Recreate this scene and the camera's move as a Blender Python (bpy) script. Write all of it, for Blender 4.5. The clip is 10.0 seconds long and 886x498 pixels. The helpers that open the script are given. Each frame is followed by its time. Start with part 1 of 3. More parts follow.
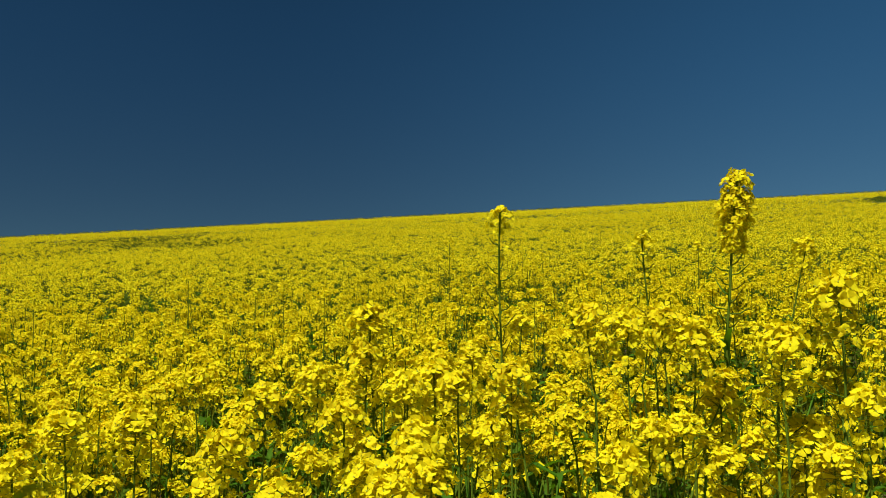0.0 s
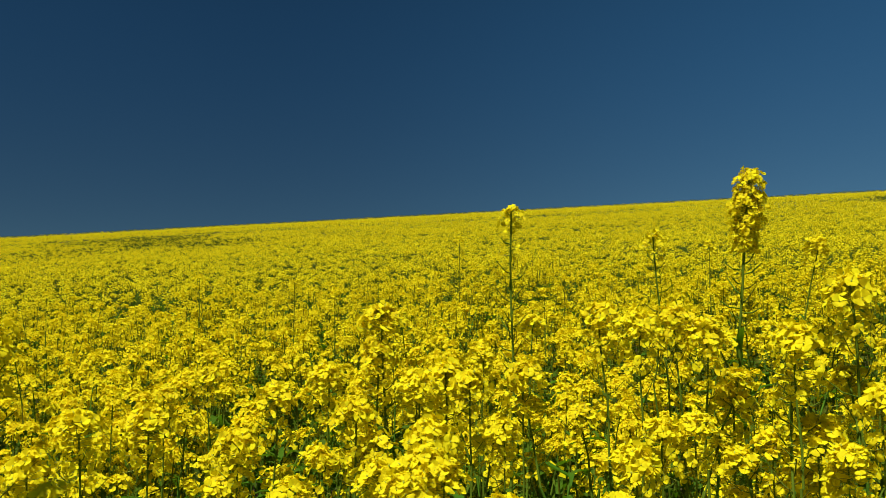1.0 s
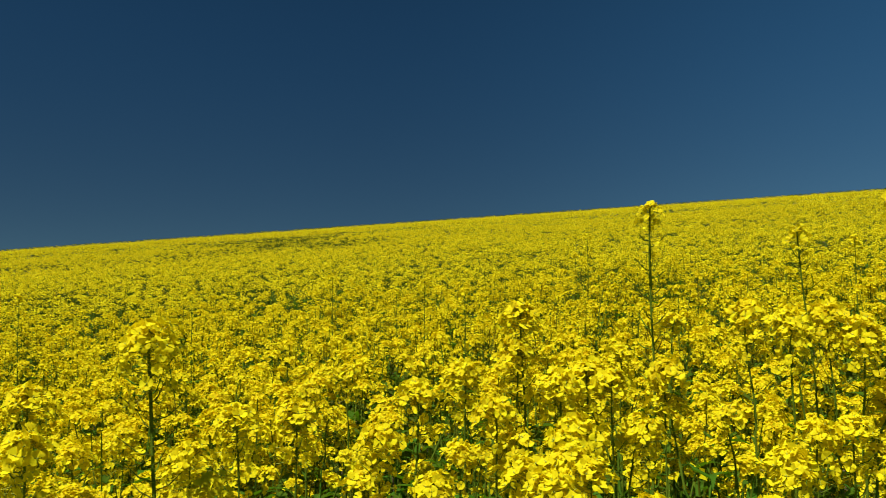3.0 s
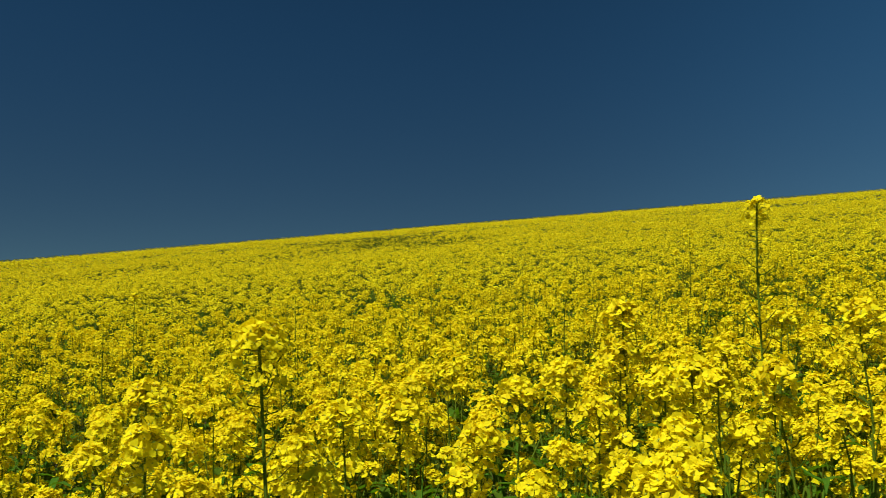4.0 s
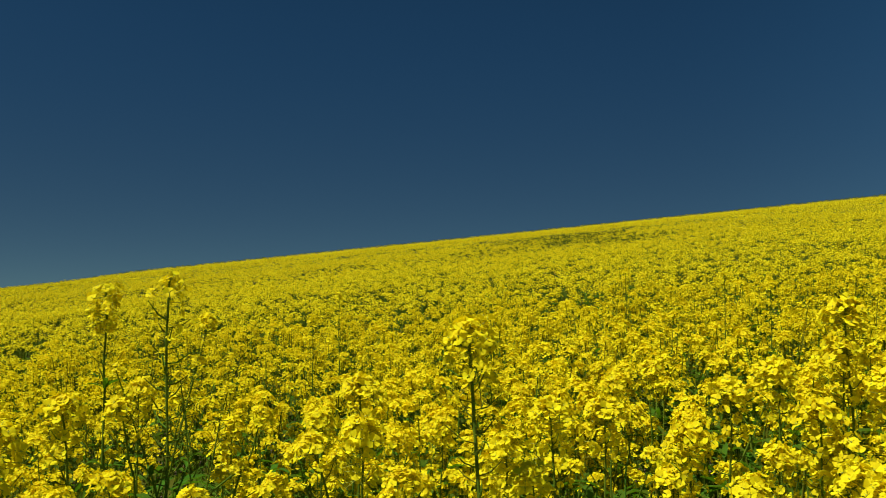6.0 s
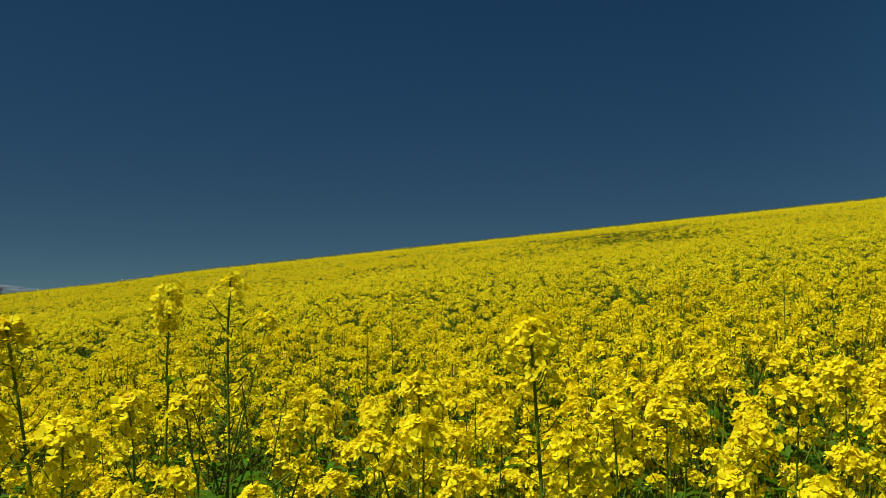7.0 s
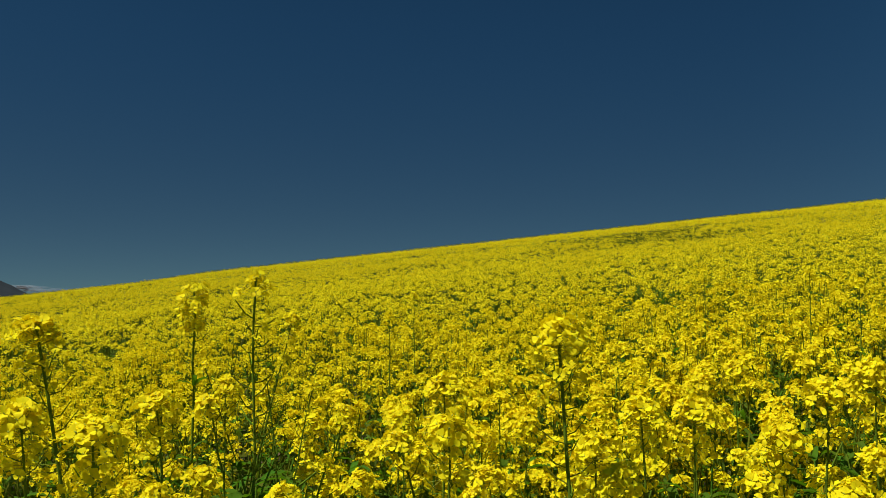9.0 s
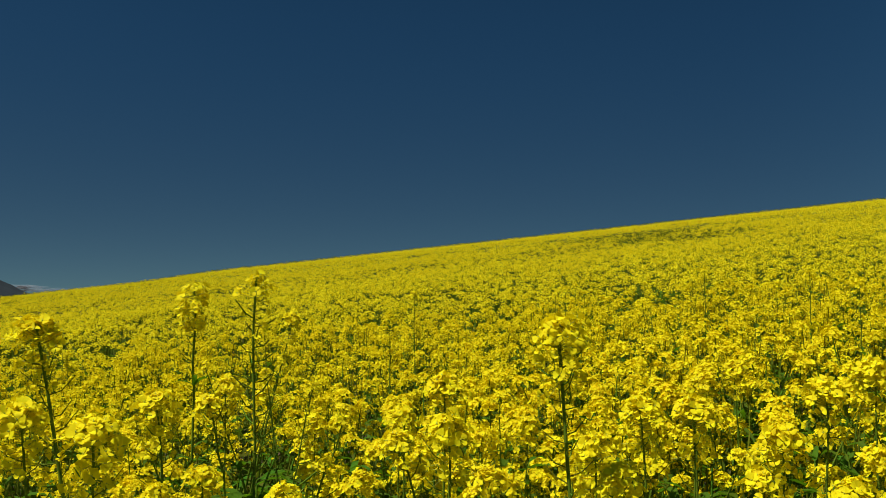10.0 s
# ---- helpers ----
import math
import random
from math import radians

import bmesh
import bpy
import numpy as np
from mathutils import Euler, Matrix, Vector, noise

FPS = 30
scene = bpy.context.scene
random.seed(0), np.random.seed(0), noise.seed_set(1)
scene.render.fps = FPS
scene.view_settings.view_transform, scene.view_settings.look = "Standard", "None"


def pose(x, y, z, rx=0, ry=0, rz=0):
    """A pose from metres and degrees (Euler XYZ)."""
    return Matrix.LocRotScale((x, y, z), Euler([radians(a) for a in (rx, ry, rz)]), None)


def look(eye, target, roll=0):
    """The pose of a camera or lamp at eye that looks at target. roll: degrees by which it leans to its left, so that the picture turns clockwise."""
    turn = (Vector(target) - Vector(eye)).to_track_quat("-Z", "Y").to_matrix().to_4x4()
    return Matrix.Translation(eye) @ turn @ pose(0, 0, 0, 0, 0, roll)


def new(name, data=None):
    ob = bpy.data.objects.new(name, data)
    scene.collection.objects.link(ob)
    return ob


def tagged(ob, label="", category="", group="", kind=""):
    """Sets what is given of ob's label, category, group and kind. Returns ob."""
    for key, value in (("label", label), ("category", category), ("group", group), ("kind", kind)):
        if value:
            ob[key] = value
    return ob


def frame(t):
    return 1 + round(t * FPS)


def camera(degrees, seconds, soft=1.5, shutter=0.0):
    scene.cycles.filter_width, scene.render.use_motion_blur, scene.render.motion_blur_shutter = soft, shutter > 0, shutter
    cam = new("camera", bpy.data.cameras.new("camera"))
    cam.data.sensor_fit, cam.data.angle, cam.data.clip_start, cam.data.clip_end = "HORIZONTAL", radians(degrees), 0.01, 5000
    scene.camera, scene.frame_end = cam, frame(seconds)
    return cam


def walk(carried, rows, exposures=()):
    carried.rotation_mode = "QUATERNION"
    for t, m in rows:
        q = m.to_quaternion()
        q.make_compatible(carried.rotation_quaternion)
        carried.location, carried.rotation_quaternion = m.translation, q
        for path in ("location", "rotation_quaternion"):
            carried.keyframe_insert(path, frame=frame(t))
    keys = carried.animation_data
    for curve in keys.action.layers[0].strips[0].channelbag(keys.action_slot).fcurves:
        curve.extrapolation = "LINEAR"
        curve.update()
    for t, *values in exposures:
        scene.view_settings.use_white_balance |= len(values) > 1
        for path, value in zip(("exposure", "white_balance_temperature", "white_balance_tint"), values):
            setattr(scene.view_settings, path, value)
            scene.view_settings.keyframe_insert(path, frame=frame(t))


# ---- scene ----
# ---- camera ----
cam = camera(53.36, 10.0, soft=0.72, shutter=0.25)
PATH = [
    (0.0, pose(0.0000, 0.0000, 1.660, 94.683, 0, -0.000)),
    (0.5, pose(-0.0005, -0.0001, 1.660, 94.677, 0, 0.079)),
    (1.0, pose(-0.0035, -0.0009, 1.660, 94.636, 0, 0.619)),
    (1.5, pose(-0.0091, -0.0023, 1.660, 94.635, 0, 1.710)),
    (2.0, pose(-0.0166, -0.0046, 1.660, 94.582, 0, 3.492)),
    (2.5, pose(-0.0239, -0.0076, 1.660, 94.546, 0, 5.870)),
    (4.0, pose(-0.0338, -0.0184, 1.660, 94.404, 0, 14.880)),
    (4.5, pose(-0.0355, -0.0231, 1.660, 94.334, 0, 18.385)),
    (5.0, pose(-0.0392, -0.0282, 1.660, 94.291, 0, 21.828)),
    (5.5, pose(-0.0450, -0.0330, 1.660, 94.254, 0, 24.618)),
    (6.0, pose(-0.0531, -0.0377, 1.660, 94.240, 0, 27.090)),
    (7.5, pose(-0.0742, -0.0467, 1.660, 94.194, 0, 31.076)),
    (8.0, pose(-0.0768, -0.0476, 1.660, 94.212, 0, 31.456)),
    (8.5, pose(-0.0775, -0.0479, 1.660, 94.181, 0, 31.546)),
    (9.0, pose(-0.0778, -0.0480, 1.660, 94.179, 0, 31.589)),
    (9.5, pose(-0.0780, -0.0481, 1.660, 94.156, 0, 31.627)),
    (10.0, pose(-0.0778, -0.0480, 1.660, 94.157, 0, 31.601)),
]
walk(cam, PATH, [(0.0, -0.03), (2.5, -0.03), (5.0, -0.04), (7.5, -0.04), (10.0, -0.04)])

# ---- world, sun, exposure ----
SUN_EL, SUN_AZ = 64.0, 216.0           # degrees; azimuth clockwise from +y
world = bpy.data.worlds.new("sky")
scene.world = world
world.use_nodes = True
wn = world.node_tree
sky = wn.nodes.new("ShaderNodeTexSky")
sky.sky_type, sky.sun_disc = "NISHITA", False
sky.sun_elevation, sky.sun_rotation = radians(SUN_EL), radians(SUN_AZ)
sky.altitude, sky.air_density, sky.dust_density, sky.ozone_density = 3000, 0.45, 1.6, 2.0
sky_tint = wn.nodes.new("ShaderNodeMix")            # tint painted over the sky's own colour: a deeper, greener blue
sky_tint.data_type, sky_tint.blend_type = "RGBA", "MULTIPLY"
sky_tint.inputs["Factor"].default_value = 1.0
high = wn.nodes.new("ShaderNodeMix")            # tint by height: clear overhead, haze painted in as grey low down
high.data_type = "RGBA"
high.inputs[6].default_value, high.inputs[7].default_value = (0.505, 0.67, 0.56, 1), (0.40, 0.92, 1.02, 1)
up = wn.nodes.new("ShaderNodeTexCoord")
part_z = wn.nodes.new("ShaderNodeSeparateXYZ")
level = wn.nodes.new("ShaderNodeMapRange")
level.interpolation_type = "SMOOTHSTEP"
level.inputs["From Min"].default_value, level.inputs["From Max"].default_value = 0.0, 0.36
wn.links.new(up.outputs["Generated"], part_z.inputs[0])
wn.links.new(part_z.outputs["Z"], level.inputs["Value"])
wn.links.new(level.outputs[0], high.inputs["Factor"])
east = wn.nodes.new("ShaderNodeMapRange")        # brightness painted into the sky, rising towards the east
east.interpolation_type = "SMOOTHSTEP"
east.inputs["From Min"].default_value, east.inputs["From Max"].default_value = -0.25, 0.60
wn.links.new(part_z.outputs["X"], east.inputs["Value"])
# multiplies the tint by up to two on the brightened side
east_gain = wn.nodes.new("ShaderNodeMix")
east_gain.data_type, east_gain.blend_type = "RGBA", "MULTIPLY"
east_gain.clamp_result = False
east_gain.inputs[7].default_value = (2.0, 2.0, 1.88, 1)
wn.links.new(east.outputs[0], east_gain.inputs["Factor"])
wn.links.new(high.outputs[2], east_gain.inputs[6])
wn.links.new(east_gain.outputs[2], sky_tint.inputs[7])
wn.links.new(sky.outputs[0], sky_tint.inputs[6])
wn.links.new(sky_tint.outputs[2], wn.nodes["Background"].inputs[0])
wn.nodes["Background"].inputs[1].default_value = 0.049

sun = new("sun", bpy.data.lights.new("sun", "SUN"))
sun.data.energy, sun.data.angle, sun.data.color = 4.9, radians(0.55), (1.0, 0.97, 0.91)
_el, _az = radians(SUN_EL), radians(SUN_AZ)
sun.matrix_basis = look((60 * math.cos(_el) * math.sin(_az), 60 * math.cos(_el) * math.cos(_az), 60 * math.sin(_el)), (0, 0, 0))
tagged(sun, kind="structure")


# ---- materials ----
def material(name, base, rough=0.6, through_colour=None, share=0.0, vary=0.15, hue=0.02, island=False, scale=60.0, bump=0.0, spec=0.3):
    m = bpy.data.materials.new(name)
    m.use_nodes = True
    n, link = m.node_tree.nodes, m.node_tree.links.new
    p, out = n["Principled BSDF"], n["Material Output"]
    p.inputs["Roughness"].default_value = rough
    p.inputs["Specular IOR Level"].default_value = spec
    hsv = n.new("ShaderNodeHueSaturation")
    hsv.inputs["Color"].default_value = (*base, 1)
    co = n.new("ShaderNodeTexCoord")
    tex = n.new("ShaderNodeTexNoise")
    tex.inputs["Scale"].default_value, tex.inputs["Detail"].default_value = scale, 4
    link(co.outputs["Object"], tex.inputs["Vector"])
    if island:
        rnd = n.new("ShaderNodeNewGeometry").outputs["Random Per Island"]
    else:
        rnd = n.new("ShaderNodeObjectInfo").outputs["Random"]
    add = n.new("ShaderNodeMath")
    add.operation = "MULTIPLY_ADD"
    add.inputs[1].default_value, add.inputs[2].default_value = 0.5, 0.0
    link(rnd, add.inputs[0])
    mix = n.new("ShaderNodeMath")
    mix.operation = "MULTIPLY_ADD"
    mix.inputs[1].default_value = 0.5
    link(tex.outputs[0], mix.inputs[0])
    link(add.outputs[0], mix.inputs[2])
    val = n.new("ShaderNodeMapRange")
    val.inputs["From Min"].default_value, val.inputs["From Max"].default_value = 0.1, 0.9
    val.inputs["To Min"].default_value, val.inputs["To Max"].default_value = 1 - vary, 1 + vary
    link(mix.outputs[0], val.inputs["Value"])
    link(val.outputs[0], hsv.inputs["Value"])
    hu = n.new("ShaderNodeMapRange")
    hu.inputs["To Min"].default_value, hu.inputs["To Max"].default_value = 0.5 - hue, 0.5 + hue
    link(rnd, hu.inputs["Value"])
    link(hu.outputs[0], hsv.inputs["Hue"])
    link(hsv.outputs[0], p.inputs["Base Color"])
    if bump:
        b = n.new("ShaderNodeBump")
        b.inputs["Strength"].default_value, b.inputs["Distance"].default_value = bump, 0.002
        link(tex.outputs[0], b.inputs["Height"])
        link(b.outputs[0], p.inputs["Normal"])
    if share:
        tr = n.new("ShaderNodeBsdfTranslucent")
        tr.inputs[0].default_value = (*through_colour, 1)
        sh = n.new("ShaderNodeMixShader")
        sh.inputs[0].default_value = share
        link(p.outputs[0], sh.inputs[1])
        link(tr.outputs[0], sh.inputs[2])
        link(sh.outputs[0], out.inputs[0])
    return m


PETAL = material("petal", (0.90, 0.776, 0.010), 0.65, (0.86, 0.665, 0.006), 0.28, 0.15, 0.012, True, 90, 0.15, 0.05)
STEM = material("stem", (0.135, 0.190, 0.014), 0.7, None, 0, 0.35, 0.05, True, 40, 0.2, 0.03)
LEAF = material("leaf", (0.080, 0.160, 0.010), 0.6, (0.16, 0.36, 0.006), 0.32, 0.3, 0.03, True, 25, 0.3, 0.06)
BUD = material("bud", (0.38, 0.40, 0.03), 0.5, None, 0, 0.2, 0.02, True, 60)
SOIL = material("soil", (0.095, 0.065, 0.032), 0.9, None, 0, 0.45, 0.01, False, 6, 0.8)
WEED = material("weed", (0.10, 0.125, 0.012), 0.8, (0.2, 0.3, 0.01), 0.2, 0.35, 0.04, True, 25, 0.2, 0.05)
FOREST = material("forest", (0.013, 0.021, 0.026), 0.9, None, 0, 0.4, 0.02, False, 0.02)
CLOUD = material("cloud", (0.62, 0.64, 0.68), 1.0, (0.6, 0.62, 0.66), 0.4, 0.05, 0.0, False, 0.01)
_n = CLOUD.node_tree.nodes
_thin, _mix = _n.new("ShaderNodeBsdfTransparent"), _n.new("ShaderNodeMixShader")
_mix.inputs[0].default_value = 0.93
CLOUD.node_tree.links.new(_n["Material Output"].inputs[0].links[0].from_socket, _mix.inputs[1])
CLOUD.node_tree.links.new(_thin.outputs[0], _mix.inputs[2])
CLOUD.node_tree.links.new(_mix.outputs[0], _n["Material Output"].inputs[0])
MATS = [PETAL, STEM, LEAF, BUD, WEED]


# ---- triangle soups: vertices, triangles, material slots ----
def join(soups):
    v, f, s, at = [], [], [], 0
    for a, b, c in soups:
        v.append(a), f.append(b + at), s.append(c)
        at += len(a)
    return np.concatenate(v), np.concatenate(f), np.concatenate(s)


def moved(soup, m):
    m = np.array(m)
    return soup[0] @ m[:3, :3].T + m[:3, 3], soup[1], soup[2]


def mesh_of(name, soup, mats=None, smooth=False):
    v, f, s = soup
    me = bpy.data.meshes.new(name)
    me.vertices.add(len(v))
    me.vertices.foreach_set("co", np.ascontiguousarray(v, np.float32).ravel())
    me.loops.add(3 * len(f))
    me.loops.foreach_set("vertex_index", np.ascontiguousarray(f, np.int32).ravel())
    me.polygons.add(len(f))
    me.polygons.foreach_set("loop_start", np.arange(0, 3 * len(f), 3, dtype=np.int32))
    for mat in (mats or MATS):
        me.materials.append(mat)
    me.polygons.foreach_set("material_index", np.ascontiguousarray(s, np.int32))
    me.polygons.foreach_set("use_smooth", np.full(len(f), smooth))
    me.update(calc_edges=True)
    return me


def tube(points, radii, sides=5, slot=1):
    """A tapered tube along points."""
    p = np.array(points, float)
    t = np.gradient(p, axis=0)
    t /= np.linalg.norm(t, axis=1)[:, None] + 1e-9
    ref = np.where(np.abs(t[:, :1]) < 0.9, [[1.0, 0, 0]], [[0, 1.0, 0]])
    u = np.cross(t, ref)
    u /= np.linalg.norm(u, axis=1)[:, None]
    w = np.cross(t, u)
    a = np.arange(sides) * 2 * math.pi / sides
    ring = u[:, None] * np.cos(a)[None, :, None] + w[:, None] * np.sin(a)[None, :, None]
    v = (p[:, None] + ring * np.array(radii)[:, None, None]).reshape(-1, 3)
    f = []
    for i in range(len(p) - 1):
        for k in range(sides):
            a0, b0 = i * sides + k, i * sides + (k + 1) % sides
            f += [(a0, b0, b0 + sides), (a0, b0 + sides, a0 + sides)]
    return v, np.array(f), np.full(len(f), slot)


def turn_to(direction, spin=0.0):
    d = Vector(direction).normalized()
    return d.to_track_quat("Z", "Y").to_matrix().to_4x4() @ Matrix.Rotation(spin, 4, "Z")


# half outline of a petal and its mirror: a narrow claw, a broad rounded blade
PETAL_EDGE = [(0.0040, -0.0030), (0.0078, -0.0072), (0.0108, -0.0069), (0.0125, -0.0032), (0.0126, 0.0034), (0.0107, 0.0070), (0.0077, 0.0071), (0.0040, 0.0030)]


def flower(rng, detail):
    """One open flower of four petals, about 21 mm wide, facing +z."""
    out = []
    for k in range(4):
        a = k * math.pi / 2 + rng.uniform(-0.28, 0.28)
        lift, curl, w = rng.uniform(0.000, 0.0085), rng.uniform(-0.0055, 0.0012), rng.uniform(0.88, 1.22)
        skew, cup = rng.uniform(-0.0024, 0.0024), rng.uniform(-0.0012, 0.0034)
        if detail == 0:
            over = 0.0007 * (k % 2)
            v = [(0.0005, 0, 0), (0.0075, 0, lift * 0.5 + over)]
            for x, y in PETAL_EDGE:
                q = (x / 0.0125) ** 1.5
                v.append((x, y * w, lift * q + curl * q * q + over + skew * y / 0.007 + cup * (abs(y) / 0.007) ** 2 + rng.uniform(-0.0008, 0.0008)))
            f = [(0, 2, 1)] + [(1, n, n + 1) for n in range(2, len(v) - 1)] + [(0, 1, len(v) - 1)]
        elif detail == 1:
            v = [(0.0005, 0, 0), (0.0068, -0.0074 * w, lift), (0.0117, -0.0036 * w, lift + curl), (0.0117, 0.0036 * w, lift + curl), (0.0068, 0.0074 * w, lift)]
            f = [(0, 1, 2), (0, 2, 3), (0, 3, 4)]
        else:
            v = [(0.0, 0, -0.002), (0.0085, -0.0085 * w, lift), (0.0085, 0.0085 * w, lift + curl)]
            f = [(0, 1, 2)]
        v = np.array(v)
        c, s = math.cos(a), math.sin(a)
        v = np.stack([v[:, 0] * c - v[:, 1] * s, v[:, 0] * s + v[:, 1] * c, v[:, 2]], 1)
        out.append((v, np.array(f), np.zeros(len(f), int)))
    if detail == 0:
        v = np.array([(0.0018, 0, 0.001), (-0.001, 0.0016, 0.001), (-0.001, -0.0016, 0.001), (0, 0, 0.0062)])
        out.append((v, np.array([(0, 1, 3), (1, 2, 3), (2, 0, 3)]), np.full(3, 3)))
    return join(out)


# style: flowers, height of the flowering part, spread, length of bare axis below, pods on it
STYLES = {
    "dome": (78, 0.058, 1.06, 0.16, 8),
    "crop": (32, 0.034, 0.94, 0.10, 6),
    "mid": (62, 0.11, 1.05, 0.10, 8),
    "long": (230, 0.165, 1.0, 0.14, 14),
    "bare": (27, 0.064, 0.92, 0.33, 24),
    "thin": (22, 0.050, 0.80, 0.15, 9),
    "pod": (70, 0.048, 1.10, 0.28, 24),
}
FLOWER_SIZE = {"dome": 0.84, "crop": 0.80, "mid": 0.82, "long": 0.64, "bare": 0.74, "thin": 0.78, "pod": 0.80}


def raceme(rng, style, detail):
    """A flowering head, its tip at the origin, its axis going down: the soup of axis, buds, stalks and pods, and the flowers' poses."""
    count, high, spread, bare, pods = STYLES[style]
    if detail >= 2:
        count = int(count * 0.8)
    parts, poses = [], []
    cap = 0.86 if style == "crop" else 0.72           # share of the flowers in the cap
    length = high + bare
    sides = (6, 3, 3)[min(detail, 2)]
    bend = rng.uniform(-0.004, 0.004, 2)
    zs = np.linspace(0, -length, (5, 3, 2)[detail])
    axis = [(bend[0] * math.sin(6 * z / length), bend[1] * math.sin(5 * z / length), z) for z in zs]
    parts.append(tube(axis, np.linspace(0.0021 if style in ("bare", "pod", "long", "mid") else 0.0015, 0.0026 if style in ("bare", "pod", "long", "mid") else 0.0022, len(zs)), sides))
    for i in range(count):
        u = (i + 0.5) / count
        phi = 2.39996 * i + rng.uniform(-0.3, 0.3)
        if high > 0.09:              # a long spike: flowers all the way down, wider towards the foot
            theta = radians(34 + 42 * min(1, u * 7) + rng.uniform(-14, 14))
            reach = (0.009 + 0.017 * min(1, u * 6)) * spread * rng.uniform(0.6, 1.25) * (1.28 - 0.50 * u + 0.14 * math.cos(11 * u))
            drop = 0.88 * u ** 1.1
        elif u < cap:               # the cap of open flowers round the buds
            q = u / cap
            theta = radians(28 + 52 * q ** 0.8 + rng.uniform(-8, 8))
            reach = (0.012 + 0.021 * q ** 0.7) * spread * rng.uniform(0.66, 1.24) * (1 + 0.16 * math.sin(phi + 7 * spread))
            drop = 0.50 * q ** 1.2
        else:                        # older flowers, hanging loose below it
            q = (u - cap) / (1 - cap)
            theta = radians(78 + 30 * q + rng.uniform(-22, 18))
            reach = 0.030 * spread * rng.uniform(0.6, 1.15)
            drop = 0.52 + 0.9 * q
        at = np.array((0, 0, -0.004 - high * drop))
        d = np.array((math.sin(theta) * math.cos(phi), math.sin(theta) * math.sin(phi), math.cos(theta)))
        end = at + d * reach
        if detail < 1:
            parts.append(tube([at, end], [0.0006, 0.0005], 3, 3))
        face = d * (0.78 if u < cap else 0.9) + np.array((0, 0, (0.52 if style == "crop" else 0.38) if u < cap else 0.25)) + rng.normal(0, 0.18 if style == "crop" else 0.28, 3)
        poses.append(Matrix.Translation(end) @ turn_to(face, rng.uniform(0, 6.28)) @ Matrix.Scale(rng.uniform(0.70, 1.14) * FLOWER_SIZE[style] * (1.0 if u < cap or high > 0.09 else 0.8), 4))
    buds = (14, 0, 0)[min(detail, 2)]
    for i in range(buds):
        phi, rr = 2.4 * i, 0.0016 * math.sqrt(i)
        c = np.array((rr * math.cos(phi), rr * math.sin(phi), 0.004 - 0.5 * rr))
        v = np.array([(0.0016, 0, 0), (-0.0008, 0.0014, 0), (-0.0008, -0.0014, 0), (0, 0, 0.0045), (0, 0, -0.003)]) + c
        parts.append((v, np.array([(0, 1, 3), (1, 2, 3), (2, 0, 3), (1, 0, 4), (2, 1, 4), (0, 2, 4)]), np.full(6, 3)))
    if detail >= 2:
        pods = pods // 3
    for i in range(pods):
        u = (i + 0.5) / pods
        phi = 2.39996 * i + rng.uniform(-0.4, 0.4)
        at = np.array((0, 0, -high - bare * u * 0.9))
        theta = radians(rng.uniform(55, 88))
        d = np.array((math.sin(theta) * math.cos(phi), math.sin(theta) * math.sin(phi), math.cos(theta)))
        r1, r2 = rng.uniform(0.014, 0.024), rng.uniform(0.014, 0.034)
        knee = at + d * r1
        d2 = d * 0.8 + np.array((0, 0, 0.45))
        if detail == 0:
            fat = 1.45 if style in ("bare", "long") else 1.0
            parts.append(tube([at, knee, knee + d2 * r2], [0.0009 * fat, 0.0011 * fat, 0.0006 * fat], 3))
        elif detail == 1:
            parts.append(tube([at, knee + d2 * r2], [0.0007, 0.0005], 3))
        else:
            tip = knee + d2 * r2
            parts.append((np.array([at, at + (0, 0, 0.002), tip]), np.array([(0, 1, 2)]), np.full(1, 1)))
        if rng.random() < ((0.22 if u < 0.35 else 0.05) if style in ("pod", "bare", "long") else 0.12):       # a withered flower that still holds its petals
            poses.append(Matrix.Translation(knee) @ turn_to(d * 0.4 + np.array((0, 0, 0.8)), rng.uniform(0, 6)) @ Matrix.Scale(0.66, 4))
    return join(parts), poses


def leaf_soup(rng, length, width, droop, n=5):
    """A clasping lance-shaped leaf, its base at the origin, going along +x."""
    v, f = [], []
    for i in range(n + 1):
        u = i / n
        w = width * (0.55 + 0.9 * u - 1.42 * u * u) * rng.uniform(0.9, 1.1)
        z = length * (0.55 * u - droop * u * u)
        x = length * u * (1 - 0.15 * u)
        v += [(x, -w, z + 0.35 * w * rng.uniform(0, 2)), (x, 0, z - 0.12 * w), (x, w, z + 0.35 * w * rng.uniform(0, 2))]
    for i in range(n):
        a = 3 * i
        f += [(a, a + 3, a + 4), (a, a + 4, a + 1), (a + 1, a + 4, a + 5), (a + 1, a + 5, a + 2)]
    return np.array(v), np.array(f), np.full(len(f), 2)


# ---- the land ----
GX, GY, CROP, CREST, OVER = 0.0524, 0.1210, 1.18, 80.0, 0.48
B2 = OVER / CREST ** 2


def land(x, y):
    """Height of the soil: a hillside that rises ahead and to the right, and rolls over at a crest."""
    r = np.hypot(x, y)
    near = np.minimum(r, 87.0)
    k = near / np.maximum(r, 1e-6)
    h = (GX * x + GY * y) * k + (B2 * CREST + OVER / CREST) * near - B2 * near ** 2
    west = np.clip((np.degrees(np.arctan2(-x, y)) - 45.0) / 7.0, 0, 1)
    h = h - 0.30 * west * west * (3 - 2 * west) * (near / 80.0) ** 2
    over = np.maximum(r - 87.0, 0.0)
    h = h - 0.06 * over * over / (over + 8.0) + (GX * x + GY * y) * (1 - k) * 0.15 * np.exp(-over / 60)
    far = 1 - np.exp(-over / 400.0)
    return h * (1 - far) + (-18.0) * far


